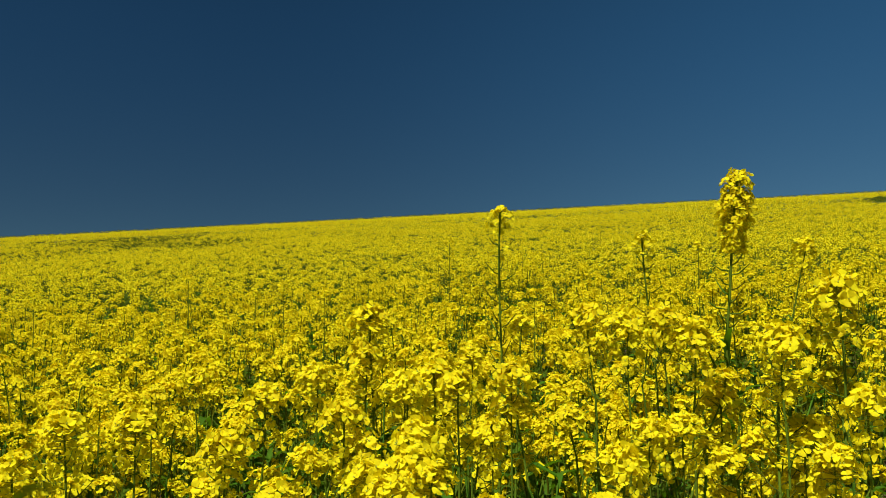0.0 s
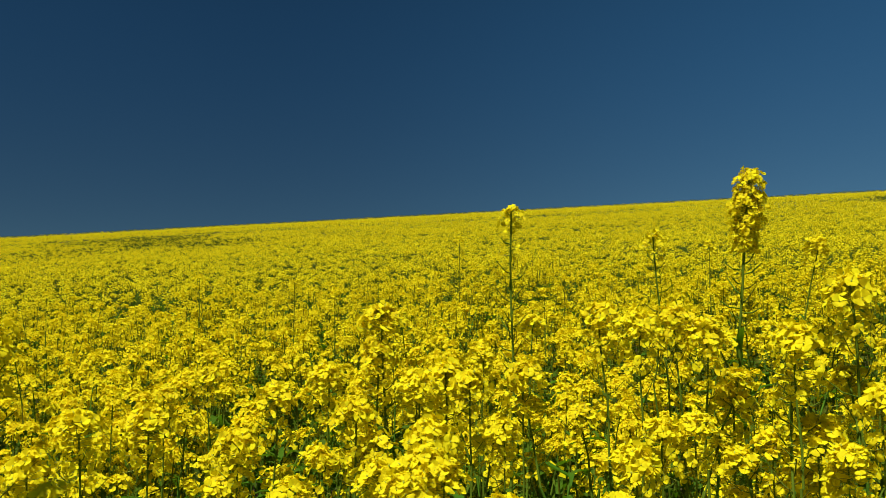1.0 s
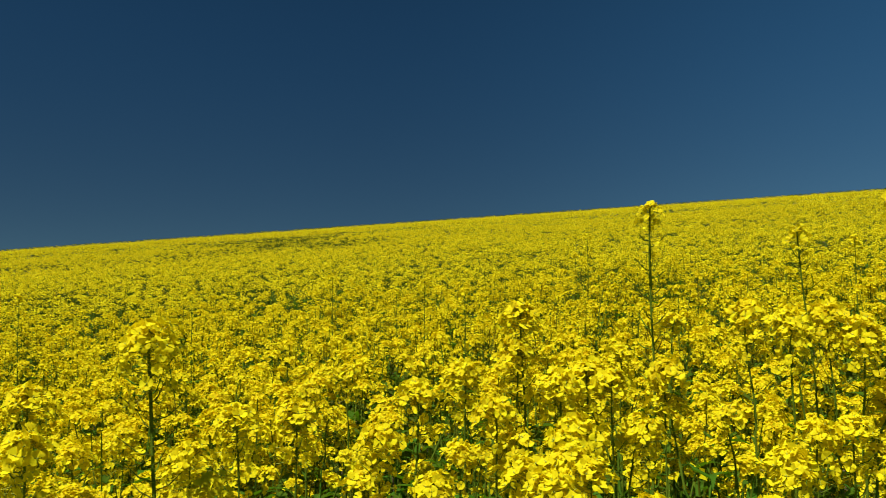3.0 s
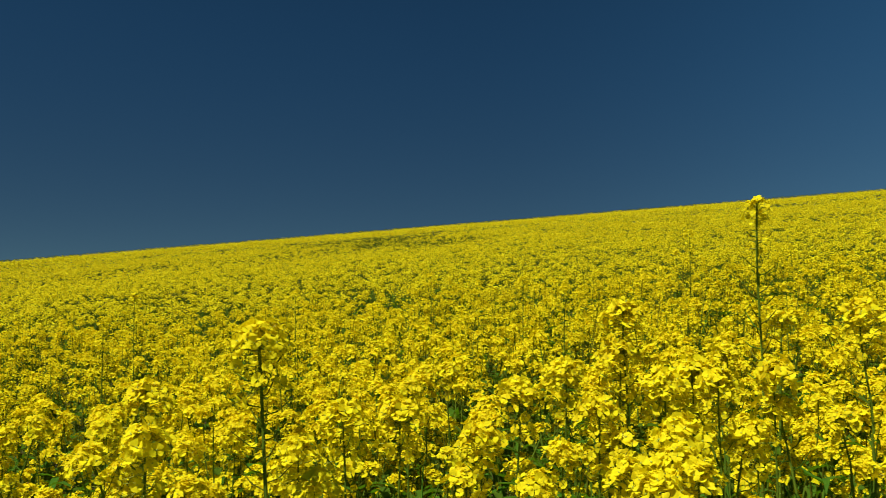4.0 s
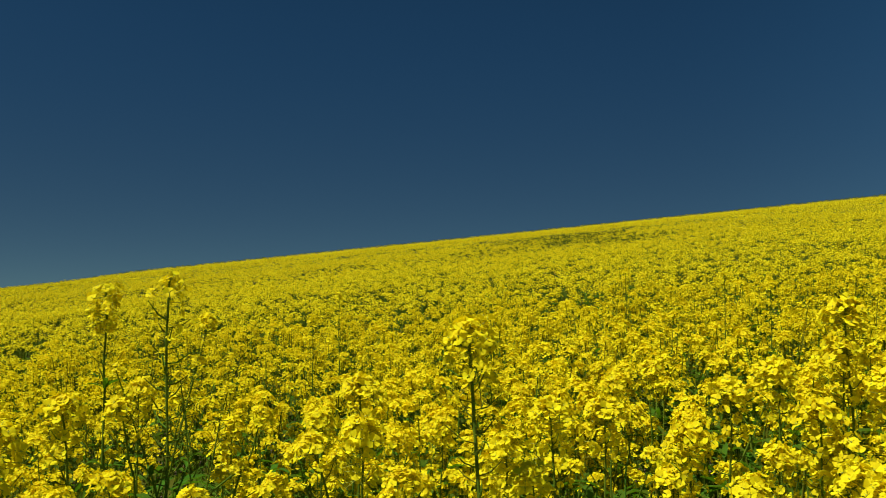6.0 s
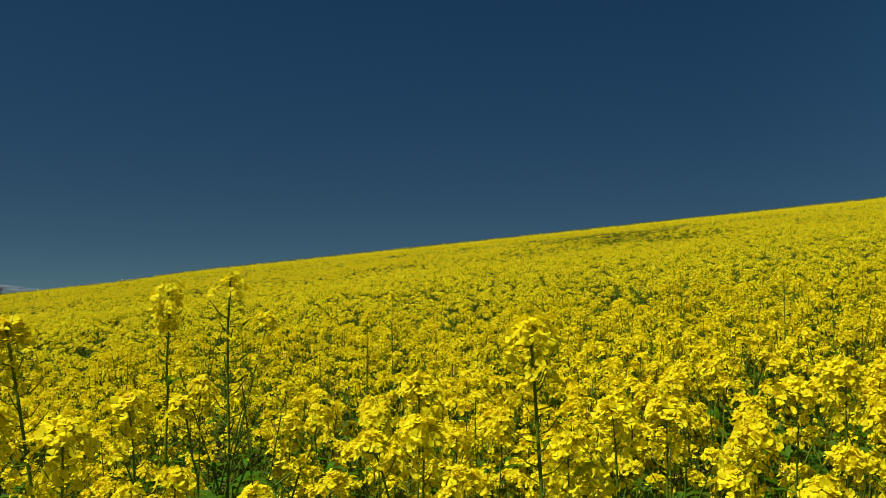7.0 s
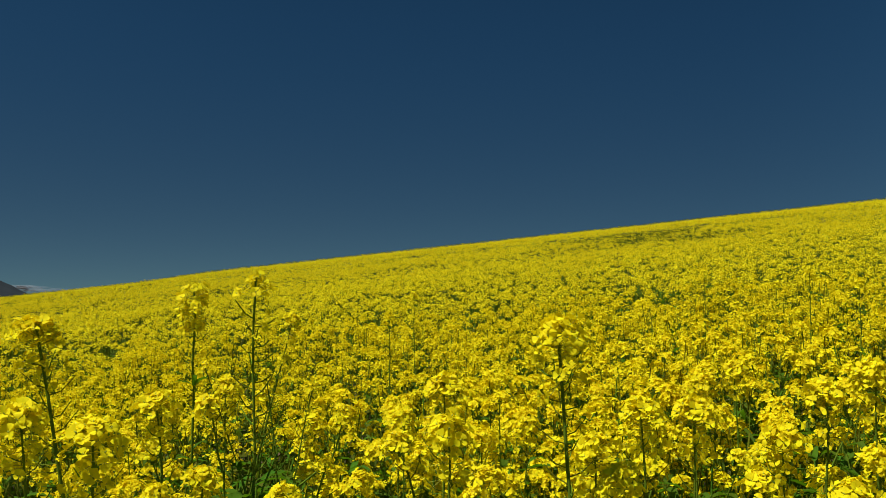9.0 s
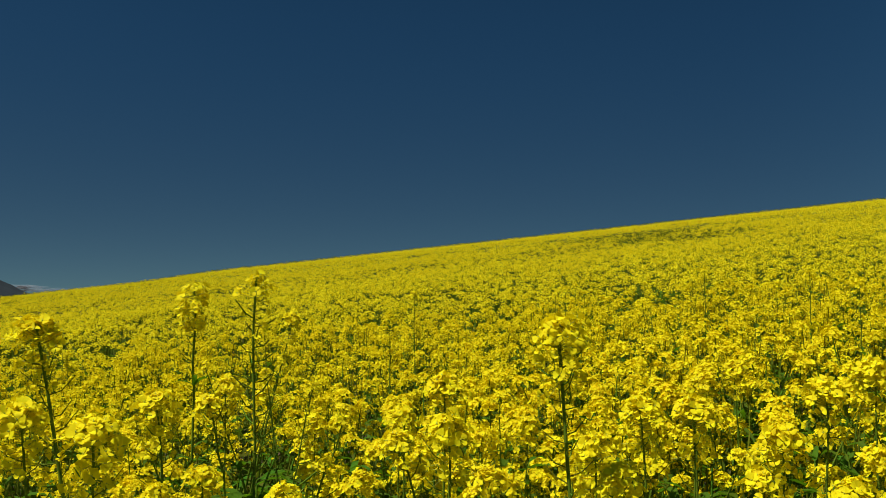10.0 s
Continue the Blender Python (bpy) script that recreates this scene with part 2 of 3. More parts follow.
def wave(x, y):
    """Slow unevenness of the crop's height."""
    return (0.018 * np.sin(1.9 * x + 0.7 * y + 1.0) + 0.016 * np.sin(-1.1 * x + 2.3 * y) + 0.020 * np.sin(0.45 * x - 0.38 * y + 2.0)
            + 0.012 * np.sin(3.7 * x + 3.1 * y))


rings = np.concatenate([np.linspace(0.0, 6, 25)[1:], np.linspace(6, 80, 60)[1:], np.geomspace(80, 4600, 40)[1:]])
SECT = 144
ang = np.arange(SECT) * 2 * math.pi / SECT
gx_ = np.concatenate([[0], (rings[:, None] * np.sin(ang)).ravel()])
gy_ = np.concatenate([[0], (rings[:, None] * np.cos(ang)).ravel()])
gz_ = land(gx_, gy_) + np.where(np.hypot(gx_, gy_) < 8, 0.012 * np.sin(9 * gx_) * np.sin(8 * gy_), 0)
gf = [(0, 1 + (k + 1) % SECT, 1 + k) for k in range(SECT)]
for i in range(len(rings) - 1):
    for k in range(SECT):
        a, b = 1 + i * SECT + k, 1 + i * SECT + (k + 1) % SECT
        gf += [(a, b, b + SECT), (a, b + SECT, a + SECT)]
gf = np.array(gf)
ground = new("ground", mesh_of("ground", (np.stack([gx_, gy_, gz_], 1), gf, np.zeros(len(gf), int)), [SOIL], True))
tagged(ground, "brown tilled soil of a gently rolling hillside", "ground", kind="structure")


# ---- far distance: wooded mountain and a low cloud beyond the crest ----
def far_point(az_left, dist, z):
    a = radians(az_left)
    return -dist * math.sin(a), dist * math.cos(a), z


bm = bmesh.new()
NU, NV = 60, 14
grid = []
for i in range(NU):
    u = i / (NU - 1)
    az = 54.0 + 24 * u
    rise = az - 56.7
    crest = 1.66 + 3200 * (0.0199 + 0.0081 * (rise if rise < 5 else 5 + 1.6 * (1 - math.exp(-(rise - 5) / 1.6)))) + 7 * noise.noise((u * 14, 0, 0)) + 4 * noise.noise((u * 40, 2, 0))
    col = []
    for j in range(NV):
        w = j / (NV - 1)
        x, y, _ = far_point(az, 2700 + 500 * w, 0)
        z = -20 + (crest + 22) * w ** 0.8 + 14 * noise.noise((u * 12, w * 4, 3)) * w * (1 - w) * 2
        col.append(bm.verts.new((x, y, z)))
    x, y, _ = far_point(az, 3700, 0)
    col.append(bm.verts.new((x, y, -20)))
    grid.append(col)
for i in range(NU - 1):
    for j in range(NV):
        bm.faces.new((grid[i][j], grid[i][j + 1], grid[i + 1][j + 1], grid[i + 1][j]))
bm.normal_update()
me = bpy.data.meshes.new("mountain")
bm.to_mesh(me)
bm.free()
me.materials.append(FOREST)
tagged(new("mountain", me), "dark wooded mountain slope far beyond the field", "mountain", kind="structure")

rng = np.random.default_rng(5)
bm = bmesh.new()
for i in range(46):
    u = rng.uniform(0, 1)
    x, y, _ = far_point(54.3 + 5.5 * u + rng.uniform(-0.2, 0.2), 4200 + rng.uniform(-60, 60), 0)
    z = 4200 * (0.0205 + (0.0055 + 0.0085 * u) * rng.uniform(0.2, 0.85))
    m = Matrix.Translation((x, y, z)) @ Matrix.Diagonal((rng.uniform(20, 45), rng.uniform(20, 45), rng.uniform(5, 11), 1))
    bmesh.ops.create_icosphere(bm, subdivisions=2, radius=1, matrix=m)
me = bpy.data.meshes.new("cloud")
bm.to_mesh(me)
bm.free()
me.materials.append(CLOUD)
for p in me.polygons:
    p.use_smooth = True
tagged(new("cloud", me), "low grey-white cloud bank behind the mountain", "cloud", kind="structure")


# ---- rapeseed plants that stand near: one thing each ----
rng = np.random.default_rng(11)
FLOWERS = [mesh_of("flower", flower(rng, 0), None, True) for _ in range(14)]
HEADS = {}
for style in STYLES:
    HEADS[style] = []
    for _ in range(4 if style in ("dome", "crop") else 2):
        core, poses = raceme(rng, style, 0)
        full = join([core] + [moved(flower(rng, 0), m) for m in poses])
        HEADS[style].append((mesh_of("flower_head", core, None, True), poses, mesh_of("flower_head", full, None, True)))
SIMPLE = {}
for style in ("crop", "bare", "thin", "pod"):
    SIMPLE[style] = []
    for _ in range(6 if style == "crop" else 2):
        core, poses = raceme(rng, style, 1)
        SIMPLE[style].append(mesh_of("flower_head", join([core] + [moved(flower(rng, 1), m) for m in poses])))
LEAVES = [mesh_of("leaf", leaf_soup(rng, 1.0, rng.uniform(0.08, 0.14), rng.uniform(0.35, 0.9), 7), None, True) for _ in range(5)]


def child(name, mesh, parent, m, label=""):
    ob = new(name, mesh)
    ob.parent, ob.matrix_basis = parent, m
    return tagged(ob, label)


PLANT_COUNT = [0]


def plant(x, y, z, style, size, near, side_heads, lean=(0, 0), seed=0, tilt=None, leaves=()):
    """A rapeseed plant whose highest head has its tip at (x, y, z). near 0: every flower of its own; 1: fine heads; 2: plain heads."""
    rng = np.random.default_rng(1000 + seed)
    top = np.array((x, y, z))
    root = np.array((x + lean[0], y + lean[1], 0.0))
    root[2] = float(land(root[0], root[1])) - 0.01
    tall = z - root[2]
    thing = new("rapeseed_plant")
    thing.location = root
    PLANT_COUNT[0] += 1
    local = top - root
    count, high, spread, bare, pods = STYLES[style]
    reach = (high + bare) * size
    axis = local * np.array((1.6, 1.6, 1.0))
    if tilt:
        axis = np.array((tilt[0], tilt[1], 1.0))
    axis /= np.linalg.norm(axis)
    neck = local - axis * reach

    def main(u):                     # the main stem, from root to the foot of its head
        c = neck * u
        sway = 0.005 if style in ("crop", "dome", "long") else 0.014
        c[:2] = neck[:2] * u ** 1.6
        return c + np.array((sway * math.sin(5 * u + seed), sway * math.sin(4 * u + 2 * seed), 0)) * u * (1 - u) * 3

    thick = rng.uniform(0.0036, 0.0052) * (1.25 if style in ("long", "bare", "pod", "mid") else 1.0)
    thin = 0.0026 if style in ("long", "bare", "pod", "mid") else 0.0023
    us = np.linspace(0, 1, 9)
    soups = [tube([main(u) for u in us], np.linspace(thick, thin, 9), 6)]
    spots = [(local, axis, style, size)]
    for k in range(side_heads):
        u0 = rng.uniform(0.5, 0.82)
        phi = rng.uniform(0, 6.28)
        away, drop = rng.uniform(0.05, 0.15), rng.uniform(0.05, 0.26)
        tip = local + np.array((away * math.cos(phi), away * math.sin(phi), -drop if style not in ("bare", "long", "pod", "mid", "thin") else -drop - 0.14))
        ax = np.array((0.35 * math.cos(phi), 0.35 * math.sin(phi), 1.0)) + rng.normal(0, 0.1, 3)
        ax /= np.linalg.norm(ax)
        st = "crop" if rng.random() < 0.86 else "bare"
        sz = rng.uniform(0.85, 1.15)
        c2 = STYLES[st]
        foot = tip - ax * (c2[1] + c2[3]) * sz
        a = main(u0)
        if foot[2] < a[2] + 0.02:
            a = main(0.4)
        mid = (a + foot) / 2 + np.array((math.cos(phi), math.sin(phi), -0.3)) * 0.02
        soups.append(tube([a, mid, foot], [0.003, 0.0027, 0.0024], 5))
        spots.append((tip, ax, st, sz))
    child("stem", mesh_of("stem", join(soups), None, True), thing, Matrix())
    for tip, ax, st, sz in spots:
        m = Matrix.Translation(tip) @ turn_to(ax, rng.uniform(0, 6.28)) @ Matrix.Scale(sz, 4)
        if near == 2:
            pick = SIMPLE.get(st, SIMPLE["crop"])
            child("flower_head", pick[rng.integers(len(pick))], thing, m)
        else:
            core, poses, full = HEADS[st][rng.integers(len(HEADS[st]))]
            if near == 1:
                child("flower_head", full, thing, m)
            else:
                head = child("flower_head", core, thing, m)
                for q in poses:
                    child("flower", FLOWERS[rng.integers(14)], head, q)
    for k in range(rng.integers(6, 11)):
        u = rng.uniform(0.25, 0.92) if k % 3 else rng.uniform(0.85, 0.99)
        big = 0.04 + 0.11 * (1 - u)
        at = main(u)
        m = Matrix.Translation(at) @ Matrix.Rotation(2.4 * k + rng.uniform(-0.5, 0.5), 4, "Z") @ Matrix.Rotation(rng.uniform(-0.5, 0.3), 4, "Y") @ Matrix.Scale(big, 4)
        child("leaf", LEAVES[rng.integers(5)], thing, m)
    for height, yaw, rise, big in leaves:         # large leaves at given heights
        at = main(min(1.0, (height - root[2]) / neck[2]))
        child("leaf", LEAVES[rng.integers(5)], thing, Matrix.Translation(at) @ Matrix.Rotation(yaw, 4, "Z") @ Matrix.Rotation(-rise, 4, "Y") @ Matrix.Scale(big, 4))
    word = {"thin": "thin rapeseed plant rising above the crop, small yellow head", "long": "tall rapeseed plant with a long yellow flower spike", "bare": "tall thin rapeseed plant, bare stem with pods, small yellow tip",
            "pod": "upright rapeseed plant, yellow flower dome above pods", "mid": "rapeseed plant with a slender yellow flower spike"}
    tagged(thing, word.get(style, "bushy rapeseed plant with domed yellow flower heads"), "plant", "rapeseed plants in the field")
    return thing


TAKEN = []


def hero(x, y, z, style, size, lean=(0.0, 0.0), side_heads=None, tilt=None, leaves=()):
    d = math.hypot(x, y)
    n = len(TAKEN)
    TAKEN.append((x, y))
    if side_heads is None:
        side_heads = 2 if style == "dome" else 1
    plant(x, y, z, style, size, 0 if d < 1.46 else 1 if d < 2.8 else 2, side_heads, lean, n, tilt, leaves)


hero(0.543, 1.608, 1.926, "long", 0.98, (0.03, 0.00), tilt=(0.10, 0.0), leaves=[(1.58, 2.2, 1.0, 0.09), (1.60, 4.6, 0.9, 0.08), (1.50, 0.3, 0.6, 0.10), (1.47, 3.4, 0.5, 0.09)])
hero(0.107, 1.643, 1.864, "bare", 0.89)
hero(0.527, 2.330, 1.883, "bare", 1.04, (0.08, -0.00))
hero(0.878, 2.117, 1.850, "dome", 0.81, (-0.22, 0.00))
hero(0.652, 1.460, 1.721, "dome", 1.19, (0.05, -0.00))
hero(-0.124, 1.505, 1.673, "dome", 0.94, (0.03, -0.00))
hero(-0.130, 1.494, 1.614, "dome", 0.91)
hero(0.259, 1.579, 1.680, "dome", 0.97, (0.05, -0.00))
hero(0.287, 1.370, 1.665, "dome", 0.90)
hero(0.360, 1.456, 1.675, "dome", 0.81, (0.05, -0.00))
hero(0.407, 1.444, 1.650, "dome", 0.96)
hero(0.502, 1.307, 1.643, "dome", 1.04)
hero(0.475, 1.523, 1.536, "dome", 1.08)
hero(0.303, 1.307, 1.506, "dome", 0.87)
hero(0.351, 1.307, 1.514, "dome", 0.87)
hero(0.236, 1.165, 1.487, "dome", 0.97)
hero(0.542, 1.337, 1.504, "dome", 1.08)
hero(0.535, 1.227, 1.479, "dome", 0.91)
hero(-0.037, 1.192, 1.516, "dome", 0.97)
hero(-0.088, 1.083, 1.482, "dome", 0.85)
hero(-0.043, 1.108, 1.493, "dome", 0.91)
hero(-0.013, 1.086, 1.482, "dome", 0.74)
hero(-0.058, 1.032, 1.472, "dome", 0.85)
hero(-0.055, 1.396, 1.566, "dome", 0.90)
hero(-0.015, 1.438, 1.581, "dome", 0.97)
hero(0.025, 1.417, 1.568, "dome", 0.86)
hero(0.121, 1.574, 1.577, "dome", 0.96)
hero(-0.161, 1.455, 1.518, "dome", 1.04)
hero(-0.314, 1.564, 1.535, "dome", 0.97)
hero(-0.279, 1.978, 1.548, "dome", 1.15)
hero(-0.514, 1.209, 1.525, "dome", 0.89, (0.05, -0.00))
hero(-0.529, 1.534, 1.496, "dome", 1.10)
hero(-0.398, 1.640, 1.446, "dome", 1.20)
hero(-0.233, 1.547, 1.434, "dome", 0.85)
hero(0.076, 1.389, 1.496, "dome", 0.80)
hero(0.035, 4.977, 2.127, "bare", 1.14)
hero(0.601, 1.261, 1.557, "dome", 0.94)
hero(0.498, 1.404, 1.476, "dome", 0.86)
hero(-0.602, 1.250, 1.464, "dome", 0.90)
hero(-0.580, 1.069, 1.640, "pod", 1.06, (0.06, 0.02))
hero(-0.953, 1.379, 1.531, "dome", 1.08)
hero(-0.825, 1.181, 1.483, "dome", 1.08)
hero(-0.947, 1.511, 1.416, "dome", 0.91)
hero(-1.585, 1.763, 1.379, "dome", 1.04)
hero(-1.480, 1.556, 1.651, "dome", 0.65, (-0.25, -0.08))
hero(-1.621, 1.373, 1.715, "mid", 1.04, (0.02, 0.01), leaves=[(1.55, 0.2, 0.3, 0.07), (1.54, 4.0, 0.1, 0.06), (1.56, 5.6, 0.6, 0.06)])
hero(-1.412, 1.354, 1.731, "bare", 1.20, leaves=[(1.31, 5.1, 0.2, 0.15), (1.32, 3.4, 0.1, 0.14), (1.29, 0.3, 0.2, 0.15), (1.27, 4.3, 0.0, 0.16)])
hero(-1.325, 0.785, 1.637, "pod", 1.10, (0.17, 0.10))
hero(-1.495, 1.288, 1.554, "bare", 0.60, (0.27, 0.17), leaves=[(1.40, 5.4, 0.4, 0.08), (1.38, 3.9, 0.4, 0.07)])
hero(-1.121, 0.630, 1.535, "dome", 0.93, (0.09, 0.05))
hero(-1.094, 0.717, 1.508, "dome", 1.08)
hero(-1.366, 1.052, 1.505, "dome", 1.03, (0.09, 0.05))
hero(-1.638, 1.495, 1.495, "dome", 0.96)
hero(-1.086, 0.817, 1.411, "dome", 0.68)
hero(-1.224, 1.037, 1.388, "dome", 0.86)
hero(-0.993, 0.978, 1.393, "dome", 0.76)
hero(-1.484, 2.001, 1.380, "dome", 1.18)
hero(-1.342, 1.838, 1.286, "dome", 0.93)
hero(-0.839, 1.492, 1.452, "dome", 0.76)
hero(-0.465, 1.785, 1.337, "dome", 1.20)
hero(-0.256, 1.389, 1.406, "dome", 0.93)
hero(0.060, 1.874, 1.595, "dome", 0.79)
hero(-0.834, 1.336, 1.380, "dome", 0.86, (0.04, 0.01))
hero(-1.246, 1.678, 1.428, "dome", 0.88)
hero(-0.666, 1.307, 1.395, "dome", 0.63)
hero(-1.080, 1.293, 1.358, "dome", 0.69)
hero(-0.638, 2.310, 1.527, "dome", 0.97)
hero(-0.681, 2.086, 1.494, "dome", 0.92)
hero(-1.401, 1.435, 1.563, "bare", 0.62, (-0.28, -0.09))
hero(-1.286, 1.400, 1.511, "bare", 0.60, (-0.19, -0.06))
hero(-1.423, 1.400, 1.533, "bare", 0.61, (0.10, 0.06))
hero(0.542, 1.653, 1.680, "bare", 0.72, (0.04, -0.00))

# taller, thinner plants that stand out of the crop further up
for tx, ty, tz, ts in ((-2.559, 3.706, 1.76, 1.0), (-1.378, 4.780, 1.90, 1.1), (-1.927, 4.164, 1.79, 0.9), (-0.704, 3.903, 1.83, 1.05), (-0.474, 3.530, 1.78, 1.0),
                       (-2.144, 2.900, 1.65, 0.9), (-0.910, 4.281, 1.80, 0.85), (1.171, 4.033, 2.01, 1.1), (0.370, 3.581, 1.78, 1.0)):
    hero(tx, ty, tz, "thin", ts)


# small openings near the camera where only leaves stand: x, y, radius
OPENINGS = [(-0.50, 1.85, 0.20), (-0.33, 2.05, 0.16), (-0.62, 2.15, 0.16), (-1.22, 1.15, 0.12), (0.12, 1.95, 0.09), (-1.08, 1.13, 0.20), (-1.12, 1.45, 0.17), (-0.88, 1.40, 0.14), (-1.42, 1.28, 0.14), (0.62, 1.75, 0.10), (-0.38, 2.72, 0.12), (-0.46, 2.36, 0.12), (-2.02, 2.05, 0.18), (-1.72, 2.15, 0.13), (-0.6, 2.14, 0.09), (-0.34, 2.06, 0.09), (-0.82, 2.83, 0.08), (-0.6, 2.93, 0.11), (0.54, 1.81, 0.13), (1.12, 2.56, 0.14), (0.98, 2.04, 0.1), (-0.17, 2.34, 0.09), (0.05, 1.86, 0.1), (0.23, 2.08, 0.09)]


def is_open(x, y):
    w = np.zeros_like(np.asarray(x, float), dtype=bool)
    for px, py, rad in OPENINGS:
        w = w | (np.hypot(x - px, y - py) < rad)
    return w


def sparse(x, y):
    """A strip on the lower side where the heads stand apart."""
    a, r = np.degrees(np.arctan2(-np.asarray(x, float), y)), np.hypot(x, y)
    return np.where((a > 32) & (a < 52) & (r < 4.0), 0.46, np.where(r < 2.7, 0.32, np.where(r < 3.6, 0.12, 0.0)))


# plants between them, out to 3 m
rng = np.random.default_rng(23)
AZ0, AZ1 = radians(-31), radians(62)        # the part of the field that the camera turns over, left positive
tries = 0
while PLANT_COUNT[0] < 290 and tries < 4000:
    tries += 1
    r = math.sqrt(rng.uniform(1.2 ** 2, 3.1 ** 2))
    a = rng.uniform(AZ0, AZ1)
    x, y = -r * math.sin(a), r * math.cos(a)
    if any((x - p) ** 2 + (y - q) ** 2 < 0.085 ** 2 for p, q in TAKEN):
        continue
    if is_open(x, y) or rng.random() < sparse(x, y):
        continue
    TAKEN.append((x, y))
    z = float(land(x, y) + wave(x, y)) + CROP - 0.05 - (0.05 if r < 2.3 else 0.0) - abs(rng.normal(0, 0.08))
    st, u = "crop", rng.random()
    if u < 0.07:
        st, z = "bare", z + rng.uniform(0.04, 0.14)
    elif u < 0.14:
        st = "pod"
    plant(x, y, z, st, rng.uniform(0.85, 1.1), 1 if r < 1.85 else 2, int(rng.integers(2, 5)), tuple(rng.normal(0, 0.13, 2)), 500 + tries)


# ---- the rest of the crop, uncountable ----
def plant_kinds(detail, n, heads):
    """Prototype tops of plants: a middle head, lower ones round it on branches, one stem with leaves."""
    out = []
    for k in range(n):
        parts = []
        fork = np.array((rng.uniform(-0.02, 0.02), rng.uniform(-0.02, 0.02), -0.36))
        for j in range(heads):
            st = "bare" if (k + 5 * j) % 11 in (3, 7) else "crop"
            phi, away = 2.4 * j + rng.uniform(-0.5, 0.5), (0.0 if j == 0 else rng.uniform(0.06, 0.12))
            tip = np.array((away * math.cos(phi), away * math.sin(phi), 0.0 if j == 0 else -0.5 * away - abs(rng.normal(0, 0.065))))
            ax = np.array((2.2 * away * math.cos(phi), 2.2 * away * math.sin(phi), 1.0))
            core, poses = raceme(rng, st, detail)
            m = Matrix.Translation(tip) @ turn_to(ax, rng.uniform(0, 6.28)) @ Matrix.Scale(rng.uniform(0.82, 1.12), 4)
            parts += [moved(core, m)] + [moved(flower(rng, detail), m @ q) for q in poses]
            foot = np.array(m @ Vector((0, 0, -STYLES[st][1] - STYLES[st][3])))
            parts.append(tube([foot, fork], [0.0024, 0.0030], 3))
        parts.append(tube([fork, (fork[0] * 2, fork[1] * 2, -1.25)], [0.0032, 0.0042], 3))
        for j in range(5):
            lf = leaf_soup(rng, rng.uniform(0.06, 0.15), 0.022, 0.6, 2 if detail == 1 else 1)
            parts.append(moved(lf, Matrix.Translation((fork[0], fork[1], -0.22 - 0.09 * j)) @ Matrix.Rotation(2.4 * j, 4, "Z")))
        out.append(join(parts))
    return out


def tuft_kinds(n, faces, radius, size, slot=0, up=0.42, stalks=1, flat=1.0, w=0.0024, loose=0.25):
    """Distant heads: a loose dome of small petals over a stub of stalk."""
    out = []
    for k in range(n):
        parts = []
        for i in range(faces):
            u = (i + 0.5) / faces
            phi, th = 2.39996 * i + rng.uniform(-0.4, 0.4), radians(10 + 85 * u)
            c = np.array((radius * math.sin(th) * math.cos(phi), radius * math.sin(th) * math.sin(phi), 0.7 * radius * (math.cos(th) - 1.0))) * rng.uniform(0.8, 1.15)
            tri = np.array([(size, 0, 0), (-size * 0.6, size * 0.8, 0), (-size * 0.6, -size * 0.8, 0)])
            q = np.array(turn_to((math.sin(th) * math.cos(phi) * 0.9 + rng.normal(0, loose), math.sin(th) * math.sin(phi) * 0.9 + rng.normal(0, loose), up), rng.uniform(0, 6)).to_3x3())
            parts.append(((tri @ q.T) * (1, 1, flat) + c, np.array([(0, 1, 2)]), np.full(1, slot)))
        for j in range(stalks):
            b = rng.uniform(-0.5, 0.5) * radius
            parts.append((np.array([(b - w, w * j, -radius), (b + w, -w * j, -radius), (b, 0, -1.15)]), np.array([(0, 1, 2)]), np.full(1, 1)))
        out.append(join(parts))
    return out


def weak(x, y):
    """How poor the crop stands, 0 to 1: a few thin green patches."""
    w = 0
    for px, py, rx, ry, power in PATCHES:
        w = np.maximum(w, power * np.exp(-((x - px) / rx) ** 2 - ((y - py) / ry) ** 2))
    return np.minimum(w, 2.6) * (0.52 + 0.48 * np.sin(5.1 * x + 1.3 * np.sin(2.9 * y)) * np.sin(2.3 * y + 1.7 * x))


PATCHES = [(-7.8, 23.2, 0.9, 4.0, 1.0), (-9.9, 25.8, 1.2, 3.4, 0.6), (-5.4, 19.3, 0.9, 2.2, 0.8), (-6.8, 20.4, 0.6, 1.6, 1.1), (13.8, 25.4, 0.7, 1.7, 5.0), (15.5, 28.8, 0.8, 1.9, 5.0), (17.4, 32.2, 0.9, 1.9, 5.0)]


